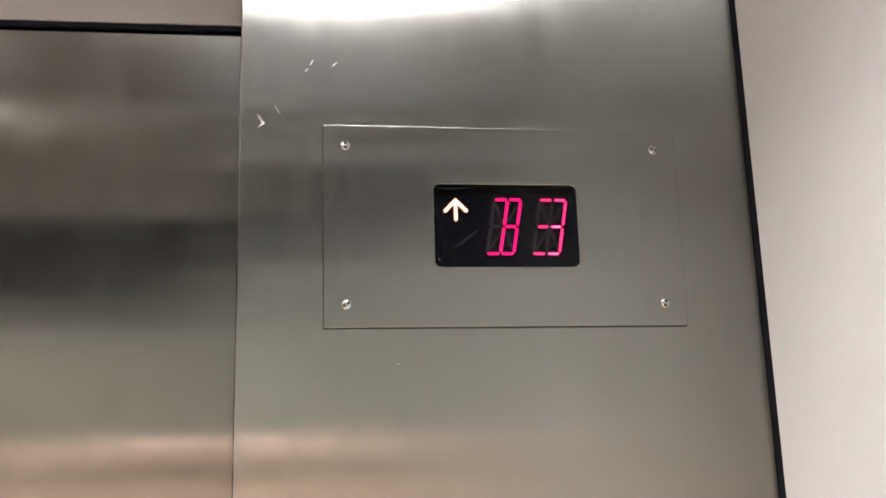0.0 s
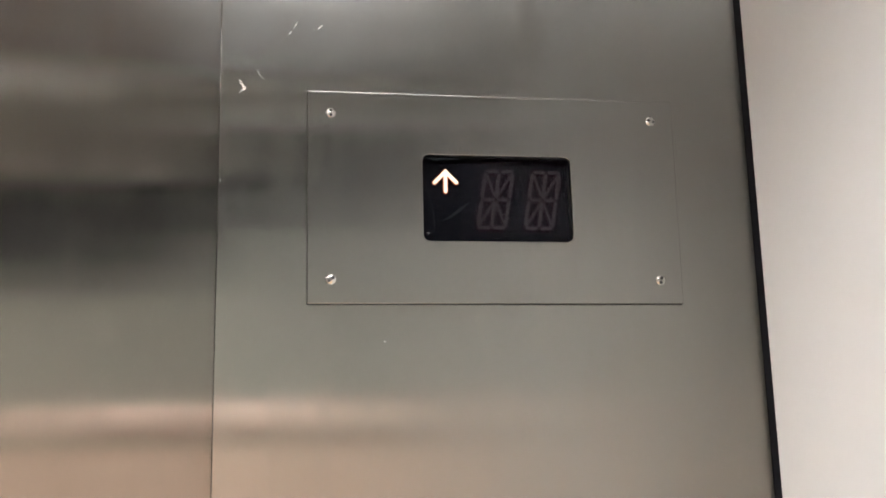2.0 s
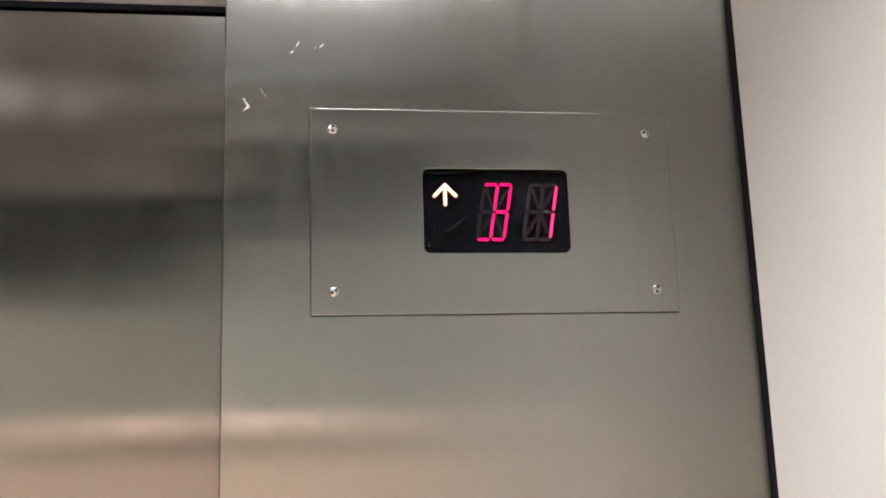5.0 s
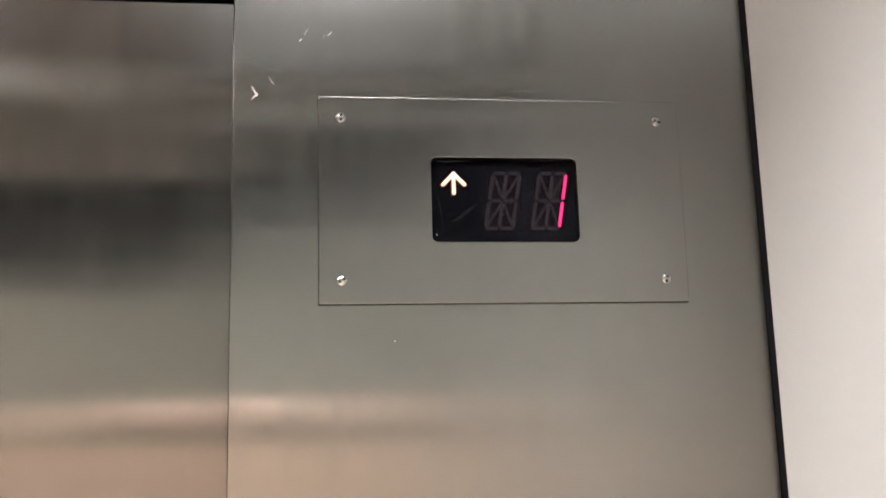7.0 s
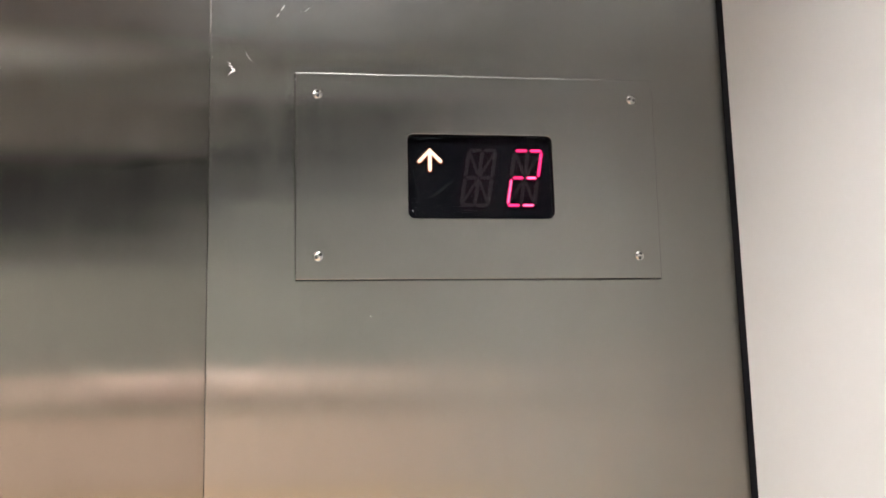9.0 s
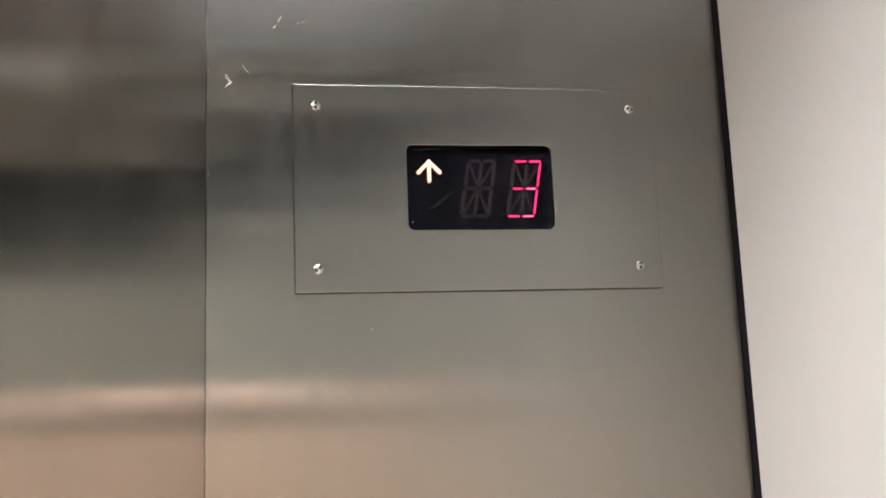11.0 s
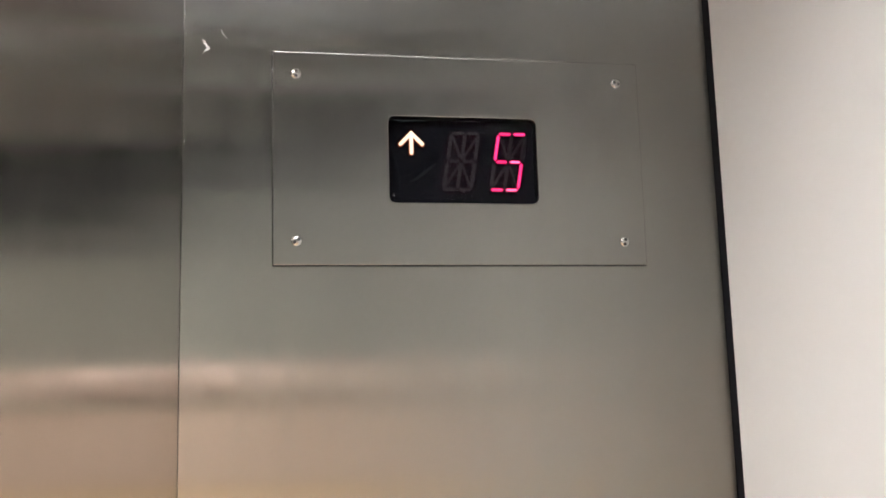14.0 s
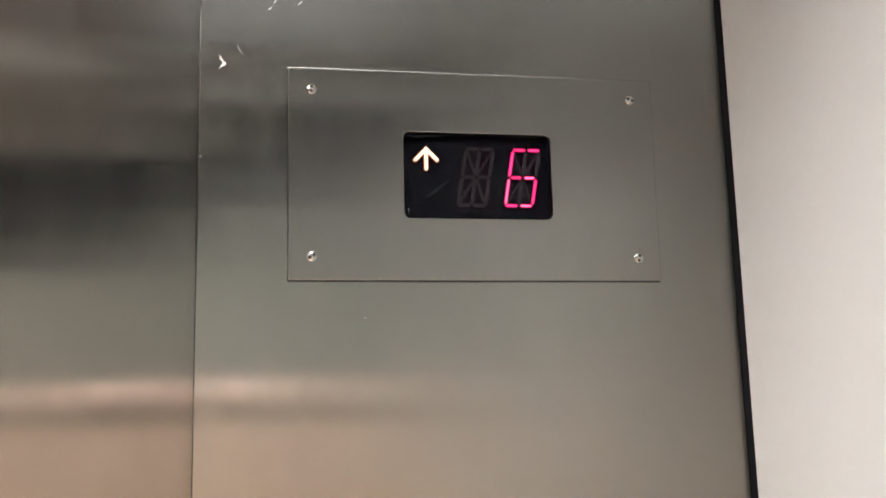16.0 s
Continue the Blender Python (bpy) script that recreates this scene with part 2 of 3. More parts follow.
def holed_sheet(bm, outline, holes, y, depth, bevel=0.0):
    """A sheet in the plane y, front towards the cabin, with holes through it and a thickness."""
    edges, rim = [], []
    for k, loop in enumerate([outline, *holes]):
        vs = [bm.verts.new((x, y, z)) for x, z in loop]
        es = [bm.edges.new((vs[i], vs[(i + 1) % len(vs)])) for i in range(len(vs))]
        edges += es
        rim += es
    filled = bmesh.ops.triangle_fill(bm, edges=edges, use_beauty=True)
    front = [f for f in filled["geom"] if isinstance(f, bmesh.types.BMFace)]
    ext = bmesh.ops.extrude_face_region(bm, geom=front, use_keep_orig=True)
    verts = [v for v in ext["geom"] if isinstance(v, bmesh.types.BMVert)]
    bmesh.ops.translate(bm, verts=verts, vec=(0, depth, 0))
    bmesh.ops.recalc_face_normals(bm, faces=bm.faces)
    if bevel:
        bmesh.ops.bevel(bm, geom=[e for e in rim if e.is_valid], offset=bevel, segments=6, profile=0.5, affect="EDGES")
    return bm


def extruded(outline, y0, y1):
    """A flat shape of x and z, as thick as from y0 to y1."""
    bm = bmesh.new()
    f = bm.faces.new([bm.verts.new((x, y0, z)) for x, z in outline])
    ext = bmesh.ops.extrude_face_region(bm, geom=[f], use_keep_orig=True)
    bmesh.ops.translate(bm, verts=[v for v in ext["geom"] if isinstance(v, bmesh.types.BMVert)], vec=(0, y1 - y0, 0))
    return bm


def stroke(points, width, y, height):
    """A thin ridge along a line of (x, z), tapering to its ends."""
    bm = bmesh.new()
    pts = [Vector((x, 0, z)) for x, z in points]
    rows = []
    for i, p in enumerate(pts):
        d = (pts[min(i + 1, len(pts) - 1)] - pts[max(i - 1, 0)]).normalized()
        side = Vector((-d.z, 0, d.x))
        w = width * (0.35 if i in (0, len(pts) - 1) else 1.0) * (0.8 + 0.4 * random.random())
        rows.append([bm.verts.new((p + side * w / 2) + Vector((0, y, 0))),
                     bm.verts.new(p + Vector((0, y - height, 0))),
                     bm.verts.new((p - side * w / 2) + Vector((0, y, 0)))])
    for a, b in zip(rows, rows[1:]):
        for k in (0, 1):
            bm.faces.new((a[k], a[k + 1], b[k + 1], b[k]))
        bm.faces.new((a[0], b[0], b[2], a[2]))
    bm.faces.new(rows[0]), bm.faces.new(rows[-1])
    return bm


def blotch(x, z, w, h, n=28):
    """An uneven long outline about (x, z)."""
    return [(x + w / 2 * math.cos(2 * math.pi * k / n) * (0.7 + 0.5 * random.random()),
             z + h / 2 * math.sin(2 * math.pi * k / n) * (0.7 + 0.5 * random.random())) for k in range(n)]


def turned(profile, centre, steps=48):
    """A body of revolution about an upright axis: profile of (radius, z)."""
    bm = bmesh.new()
    cx, cy = centre
    rings = []
    for r, z in profile:
        if r == 0:
            rings.append([bm.verts.new((cx, cy, z))])
        else:
            rings.append([bm.verts.new((cx + r * math.cos(2 * math.pi * k / steps), cy + r * math.sin(2 * math.pi * k / steps), z))
                          for k in range(steps)])
    for a, b in zip(rings, rings[1:]):
        for k in range(steps):
            vs = [a[k % len(a)], a[(k + 1) % len(a)], b[(k + 1) % len(b)], b[k % len(b)]]
            vs = list(dict.fromkeys(vs))
            if len(vs) > 2:
                bm.faces.new(vs)
    return bm


def bullnose(x0, x1, z0, z1, out=0.016, n=16):
    """A made-up rail on the back wall, its front rounded to catch highlights."""
    bm = bmesh.new()
    mid, half = (z0 + z1) / 2, (z1 - z0) / 2
    profile = [(Y_BACK - 0.013, z0)] + [(Y_BACK + out * math.cos(a), mid + half * math.sin(a)) for a in (math.pi * (k / n - 0.5) for k in range(n + 1))] + [(Y_BACK - 0.013, z1)]
    ends = [[bm.verts.new((x, y, z)) for y, z in profile] for x in (x0, x1)]
    for k in range(len(profile)):
        m = (k + 1) % len(profile)
        bm.faces.new((ends[0][k], ends[0][m], ends[1][m], ends[1][k]))
    for cap in ends:
        bm.faces.new(cap)
    bm.normal_update()
    for e in bm.edges:
        e.smooth = e.calc_face_angle(0) < 0.6
    return bm


# ---- cabin shell ----
def build_shell():
    ob = finish("floor", box((X_LEFT - 0.1, Y_BACK - 0.1, -0.05), (0.40, 0.30, 0.0)), FLOOR_STONE)
    tagged(ob, "light speckled vinyl floor of the lift cabin", "floor", kind="structure")

    ceiling = bmesh.new()
    outline = [(X_LEFT - 0.1, Y_BACK - 0.1), (0.40, Y_BACK - 0.1), (0.40, 0.30), (X_LEFT - 0.1, 0.30)]
    holes = [[(x + (r + 0.001) * math.cos(2 * math.pi * k / 48), y + (r + 0.001) * math.sin(2 * math.pi * k / 48)) for k in range(48)] for x, y, r in LAMPS]
    holes += [rounded(x0, y0, x1, y1, 0.01, 3) for x0, y0, x1, y1, _ in TROFFERS]
    edges = []
    for loop in [outline, *holes]:
        vs = [ceiling.verts.new((x, y, CEIL)) for x, y in loop]
        edges += [ceiling.edges.new((vs[i], vs[(i + 1) % len(vs)])) for i in range(len(vs))]
    fill = bmesh.ops.triangle_fill(ceiling, edges=edges, use_beauty=True)
    front = [f for f in fill["geom"] if isinstance(f, bmesh.types.BMFace)]
    ext = bmesh.ops.extrude_face_region(ceiling, geom=front, use_keep_orig=True)
    bmesh.ops.translate(ceiling, verts=[v for v in ext["geom"] if isinstance(v, bmesh.types.BMVert)], vec=(0, 0, 0.02))
    # an added brown panel, 4 mm under the ceiling near the door, darkens the door's reflection; cut out round the
    # lights
    px0, py0, px1, py1 = X_LEFT, -1.28, -0.40, -0.02
    loops = [[(px0, py0), (px1, py0), (px1, py1), (px0, py1)]]
    loops += [[(x + (r + 0.02) * math.cos(2 * math.pi * k / 48), y + (r + 0.02) * math.sin(2 * math.pi * k / 48)) for k in range(48)] for x, y, r in LAMPS if px0 < x < px1]
    loops += [rounded(x0 - 0.018, y0 - 0.018, x1 + 0.018, y1 + 0.018, 0.012, 3) for x0, y0, x1, y1, _ in TROFFERS if px0 < x0 and x1 < px1]
    edges = []
    for loop in loops:
        vs = [ceiling.verts.new((x, y, CEIL - 0.004)) for x, y in loop]
        edges += [ceiling.edges.new((vs[i], vs[(i + 1) % len(vs)])) for i in range(len(vs))]
    fill = bmesh.ops.triangle_fill(ceiling, edges=edges, use_beauty=True)
    front = [f for f in fill["geom"] if isinstance(f, bmesh.types.BMFace)]
    ext = bmesh.ops.extrude_face_region(ceiling, geom=front, use_keep_orig=True)
    bmesh.ops.translate(ceiling, verts=[v for v in ext["geom"] if isinstance(v, bmesh.types.BMVert)], vec=(0, 0, 0.003))
    for f in ceiling.faces:
        c = f.calc_center_median()
        f.material_index = 1 if c.z < CEIL - 0.0002 else 0
    ob = finish("ceiling", ceiling, [CEILING_PAINT, ADDED_BROWN])
    tagged(ob, "off-white painted metal ceiling with recessed lights and an added brown panel", "ceiling", kind="structure")
    ob = finish("ceiling_void", box((X_LEFT - 0.1, Y_BACK - 0.1, 2.92), (0.40, 0.30, 2.96)), REVEAL_BLACK)
    tagged(ob, "black closed roof plate above the ceiling", "ceiling", kind="structure")

    wall = finish("wall_right", box((X_RIGHT + 0.014, Y_BACK - 0.1, 0.0), (X_RIGHT + 0.08, 0.30, 2.92)), REVEAL_BLACK)
    tagged(wall, "dark cabin side wall behind a white laminate panel", "wall", kind="structure")
    part("panel", box((X_RIGHT, Y_BACK, 0.10), (X_RIGHT + 0.013, -0.010, WALL_SHADE_Z - 0.0015), 0.0008), LAMINATE_WHITE, wall, "smooth off-white laminate panel")
    # Added dark panel, out of view, paints shade on the upper wall.
    part("panel", box((X_RIGHT, Y_BACK, WALL_SHADE_Z + 0.0015), (X_RIGHT + 0.013, -0.010, CEIL - 0.004), 0.0008), PANEL_SLATE, wall, "slate grey panel painting shade at the wall's top")

    wall = finish("wall_left", box((X_LEFT - 0.08, Y_BACK - 0.1, 0.0), (X_LEFT - 0.014, 0.30, 2.92)), REVEAL_BLACK)
    tagged(wall, "dark cabin side wall behind a taupe laminate panel", "wall", kind="structure")
    part("panel", box((X_LEFT - 0.013, Y_BACK, 0.10), (X_LEFT, -0.010, CEIL - 0.004), 0.0008), LAMINATE_TAUPE, wall, "smooth taupe laminate panel")

    wall = finish("wall_back", box((X_LEFT - 0.1, Y_BACK - 0.1, 0.0), (0.40, Y_BACK - 0.014, 2.92)), REVEAL_BLACK)
    # Made-up panels, out of view; their colours paint the bands mirrored in the steel.
    tagged(wall, "unseen cabin back wall with made-up stacked horizontal panels", "wall", kind="structure")
    # two bays: a broad one behind the door and a narrow one in the corner, the dark band higher in the narrow one
    low = [(1.800, 1.865, PANEL_PINK, "made-up pinkish cream rail, painted brightest"), (1.770, 1.797, PANEL_SHADE, "brownish slip strip"),
           (1.600, 1.767, PANEL_BEIGE, "beige panel"), (0.10, 1.597, PANEL_WARM, "warm yellow panel painting the lit foot of the wall")]
    broad = [(2.393, CEIL - 0.004, PANEL_TAUPE, "taupe top panel"), (2.195, 2.390, MIRRORED_BAND_DARK, "dark panel made up for the steel to mirror"),
             (2.125, 2.192, PANEL_SLATE, "slate grey strip painted as fading shade"), (1.868, 2.122, PANEL_GREY, "grey panel")]
    narrow = [(2.512, CEIL - 0.004, PANEL_PALE, "pale top panel"), (2.355, 2.509, MIRRORED_BAND_GREY, "dark grey panel made up for the steel to mirror"),
              (2.265, 2.352, PANEL_SLATE, "slate grey strip painted as fading shade"), (1.868, 2.262, PANEL_SAGE, "sage grey panel")]
    for x0, x1, rows in ((X_LEFT + 0.002, BAY_X - 0.0015, broad + low), (BAY_X + 0.0015, X_RIGHT - 0.002, narrow + low)):
        for z0, z1, mat, label in rows:
            spans = [(x0, x1, mat, label)]
            if mat == PANEL_PINK:                          # the bright middle span paints a patch of light, both ends are darker
                spans = [(x0, -0.603, PANEL_PINK_DIM, "pinkish rail, painted darker outside the bright patch"), (-0.600, x1, mat, label)] if x0 < BAY_X else \
                        [(x0, -0.173, mat, label), (-0.170, x1, PANEL_PINK_DIM, "pinkish rail, painted darker outside the bright patch")]
            for left, right, skin, words in spans:
                shape = bullnose(left, right, z0, z1) if skin == PANEL_PINK else box((left, Y_BACK - 0.013, z0), (right, Y_BACK, z1), 0.001)
                part("panel", shape, skin, wall, words, skin == PANEL_PINK)


def build_front():
    """The front of the cabin: steel return panels, door, transom."""
    r = 0.0013
    for name, x0, x1, hole in (("wall_front_return", COL_L, COL_R, True), ("wall_front_far_return", X_LEFT + 0.006, -1.24, False)):
        bm = bmesh.new()
        flat0, flat1 = x0 + r, x1 - r
        holes = [rounded(-0.070, 1.908, 0.070, 1.994, 0.004)] if hole else []
        holed_sheet(bm, [(flat0, 0.0), (flat1, 0.0), (flat1, CEIL - 0.003), (flat0, CEIL - 0.003)], holes, 0.0, 0.0015)
        # folded edges: a deep one towards the door, a short one towards the side wall
        for side, deep in ((-1, 0.085), (1, 0.012)) if hole else ((1, 0.085), (-1, 0.012)):
            prof = [(r * math.sin(radians(90 * k / 8)), r - r * math.cos(radians(90 * k / 8))) for k in range(9)] + [(r, deep)]
            line = [((flat0 if side < 0 else flat1) + side * u, v) for u, v in prof]
            lo = [bm.verts.new((x, y, 0.0)) for x, y in line]
            hi = [bm.verts.new((x, y, CEIL - 0.003)) for x, y in line]
            for k in range(len(line) - 1):
                bm.faces.new((lo[k], lo[k + 1], hi[k + 1], hi[k]))
        ob = finish(name, bm, STEEL_COLUMN)
        tagged(ob, "brushed stainless steel return panel beside the lift door, scratched", "wall panel", kind="structure")
        if hole:
            column = ob
    # body of the shell behind the sheet steel
    ob = finish("wall_front", box((X_LEFT - 0.1, 0.125, 0.0), (0.40, 0.30, 2.92)), REVEAL_BLACK)
    tagged(ob, "dark shaft side behind the lift door", "wall", kind="structure")
    ob = finish("trim", box((COL_R + 0.0005, 0.004, 0.0), (X_RIGHT + 0.013, 0.030, CEIL - 0.003)), REVEAL_BLACK)
    tagged(ob, "black recessed corner strip between steel and laminate", "trim", kind="structure")

    # scratches and nicks in the steel
    marks = [
        [(-0.2190, 2.0505), (-0.2165, 2.0490), (-0.2180, 2.0475), (-0.2150, 2.0465), (-0.2160, 2.0450), (-0.2130, 2.0440), (-0.2135, 2.0425), (-0.2165, 2.0410), (-0.2185, 2.0385)],
        [(-0.2160, 2.0465), (-0.2145, 2.0440), (-0.2150, 2.0425), (-0.2165, 2.0415)],
        [(-0.2035, 2.0600), (-0.2025, 2.0570), (-0.2005, 2.0540), (-0.1985, 2.0520)],
        [(-0.1705, 2.1045), (-0.1715, 2.1020), (-0.1735, 2.0990)],
        [(-0.1750, 2.0960), (-0.1765, 2.0940), (-0.1780, 2.0930)],
        [(-0.1490, 2.1025), (-0.1510, 2.1005), (-0.1530, 2.0985)],
        [(-0.1560, 2.0995), (-0.1565, 2.0975)],
        [(-0.0985, 1.8295), (-0.0978, 1.8285)],
        [(-0.1312, 2.1315), (-0.1302, 2.1308)],
        [(-0.2320, 2.0560), (-0.2318, 2.0530)],
        [(-0.2322, 1.9640), (-0.2320, 1.9615)],
    ]
    for k, line in enumerate(marks):
        part("scratch", stroke(line, (0.0010, 0.0008, 0.00055, 0.0007, 0.0007, 0.0009, 0.0005, 0.0006, 0.0006, 0.0004, 0.0004)[k], -0.00002, 0.0001),
             SCRATCH_GLINT_PALE, column, "pale scratch in the steel")

    # dried wipe marks, each a thin uneven film
    for x, z, w, h, y, host in ((0.020, 2.118, 0.008, 0.050, -0.00004, column), (-0.045, 2.125, 0.004, 0.030, -0.00004, column)):
        part("wipe_mark", extruded(blotch(x, z, w, h), y, y + 0.00003), STEEL_SMEAR, host, "faint wipe mark on the steel")

    door = holder("door_1", (-0.73, DOOR_Y, 0.0))
    tagged(door, "closed brushed stainless steel lift door", "door", kind="structure")
    part("door_leaf", box((-0.736, DOOR_Y, 0.008), (-0.215, DOOR_Y + 0.030, 2.25), 0.001), STEEL_DOOR, door)
    part("door_leaf", box((-1.26, DOOR_Y, 0.008), (-0.740, DOOR_Y + 0.030, 2.25), 0.001), STEEL_DOOR, door)
    ob = finish("transom", box((-1.2372, TRANSOM_Y, TRANSOM_Z + 0.0042), (COL_L - 0.0005, DOOR_Y - 0.003, CEIL - 0.003), 0.0006), TRANSOM_PAINT)
    # A black strip paints the unlit underside of the header.
    header_shade = finish("trim", box((-1.2372, TRANSOM_Y + 0.0006, TRANSOM_Z), (COL_L - 0.0005, DOOR_Y - 0.001, TRANSOM_Z + 0.0040)), HEADER_SHADE_BLACK)
    tagged(header_shade, "black strip standing for shade under the header panel", "trim", kind="structure")
    tagged(ob, "beige painted header panel above the lift door", "transom", kind="structure")


def build_downlight(x, y, r):
    lamp = holder("downlight", (x, y, CEIL))
    tagged(lamp, "round recessed ceiling downlight placed out of view, switched on", "downlight", group="ceiling downlights")
    part("baffle", turned([(r + 0.0005, CEIL - 0.001), (r, CEIL + 0.03), (r - 0.006, CEIL + 0.110), (r - 0.001, CEIL + 0.112), (r + 0.004, CEIL + 0.03), (r + 0.0045, CEIL + 0.021)], (x, y)),
         LAMP_CAN, lamp, "black baffle", True)
    part("trim_ring", turned([(r, CEIL - 0.0005), (r + 0.004, CEIL - 0.004), (r + 0.014, CEIL - 0.003), (r + 0.016, CEIL - 0.0004), (r, CEIL - 0.0003)], (x, y)),
         LAMP_CAN, lamp, "dark trim ring", True)
    part("lens", turned([(0, CEIL + 0.100), (r - 0.012, CEIL + 0.100), (r - 0.007, CEIL + 0.103), (r - 0.012, CEIL + 0.107), (0, CEIL + 0.107)], (x, y)),
         SPOT_LENS, lamp, "glowing frosted lens")


def build_troffer(x0, y0, x1, y1, depth):
    """An oblong ceiling light: a dark recess with a glowing diffuser at its top."""
    mid = ((x0 + x1) / 2, (y0 + y1) / 2, CEIL)
    light = holder("ceiling_light", mid)
    tagged(light, "oblong recessed ceiling light with a white diffuser, switched on", "ceiling light", group="oblong ceiling lights")
    bm = bmesh.new()
    loops = []
    for grow, z in ((-0.0005, CEIL - 0.001), (-0.001, CEIL + depth + 0.015), (0.002, CEIL + depth + 0.017), (0.003, CEIL + 0.022)):
        loops.append([bm.verts.new((x, y, z)) for x, y in rounded(x0 - grow, y0 - grow, x1 + grow, y1 + grow, 0.01, 3)])
    for a, b in zip(loops, loops[1:]):
        for k in range(len(a)):
            bm.faces.new((a[k], a[(k + 1) % len(a)], b[(k + 1) % len(a)], b[k]))
    part("baffle", bm, LIGHT_BAFFLE, light, "grey baffle")
    bm = bmesh.new()
    loops = []
    for grow, z in ((0.0, CEIL - 0.0005), (0.002, CEIL - 0.004), (0.013, CEIL - 0.003), (0.014, CEIL - 0.0003)):
        loops.append([bm.verts.new((x, y, z)) for x, y in rounded(x0 - grow, y0 - grow, x1 + grow, y1 + grow, 0.012, 3)])
    for a, b in zip(loops, loops[1:]):
        for k in range(len(a)):
            bm.faces.new((a[k], a[(k + 1) % len(a)], b[(k + 1) % len(a)], b[k]))
    part("trim_ring", bm, LAMP_CAN, light, "dark trim frame")
    part("diffuser", box((x0 + 0.004, y0 + 0.004, CEIL + depth), (x1 - 0.004, y1 - 0.004, CEIL + depth + 0.010), 0.001), LAMP_LENS, light, "glowing white diffuser")


# ---- position indicator ----
WX0, WX1, WZ0, WZ1 = -0.0648, 0.0634, 1.9130, 1.9878     # display window
SEG_Y = 0.0018
PITCH, HALF_W, HALF_H, SLANT = 0.0412, 0.0119, 0.0247, 0.175
DIGIT_X, DIGIT_Z = -0.0019, 1.9505
SEGMENTS = {                                              # ends of each segment, in half widths and half heights
    "a1": (-1, 1, 0, 1), "a2": (0, 1, 1, 1), "b": (1, 1, 1, 0), "c": (1, 0, 1, -1), "d1": (-1, -1, 0, -1), "d2": (0, -1, 1, -1),
    "e": (-1, 0, -1, -1), "f": (-1, 1, -1, 0), "g1": (-1, 0, 0, 0), "g2": (0, 0, 1, 0), "i": (0, 1, 0, 0), "l": (0, 0, 0, -1),
    "h": (-1, 1, 0, 0), "j": (1, 1, 0, 0), "k": (-1, -1, 0, 0), "m": (1, -1, 0, 0)}
GLYPHS = {"": "", "B": "a1 a2 b c d1 d2 g2 i l", "1": "b c", "2": "a1 a2 b g1 g2 e d1 d2", "3": "a1 a2 b c d1 d2 g1 g2",
          "4": "f b g1 g2 c", "5": "a1 a2 f g1 g2 c d1 d2", "6": "a1 a2 f e g1 g2 c d1 d2"}
READINGS = [(0.0, "B", "3"), (1.60, "", ""), (2.10, "B", "2"), (3.40, "", ""), (3.90, "B", "1"), (5.25, "", ""), (5.73, "", "1"),
            (7.10, "", ""), (7.53, "", "2"), (9.27, "", ""), (9.63, "", "3"), (10.97, "", ""), (11.40, "", "4"), (12.80, "", ""),
            (13.23, "", "5"), (14.60, "", ""), (15.10, "", "6")]
segment_at = {}


def segment_mesh(length, width, lit):
    """A flat lozenge-ended bar: one face glows, the other is dull plastic."""
    bm = bmesh.new()
    h, w, t, tip = length / 2, width / 2, 0.00035, width * 0.48
    line = [(-h, 0), (-h + tip, w), (h - tip, w), (h, 0), (h - tip, -w), (-h + tip, -w)]
    front = [bm.verts.new((x, -t, z)) for x, z in line]
    back = [bm.verts.new((x, t, z)) for x, z in line]
    core = [bm.verts.new((x * (h - 0.0007) / h, -t - 0.00005, z * 0.52)) for x, z in line]
    bm.faces.new(core).material_index = 2
    bm.faces.new(back).material_index = 1
    for k in range(6):
        bm.faces.new((front[k], front[(k + 1) % 6], core[(k + 1) % 6], core[k])).material_index = 0
    for k in range(6):
        bm.faces.new((front[k], front[(k + 1) % 6], back[(k + 1) % 6], back[k])).material_index = 1
    bmesh.ops.recalc_face_normals(bm, faces=bm.faces)
    me = bpy.data.meshes.new("segment")
    bm.to_mesh(me)
    bm.free()
    me.materials.append(SEGMENT_RIM)
    me.materials.append(SEGMENT_DULL)
    me.materials.append(lit)
    return me


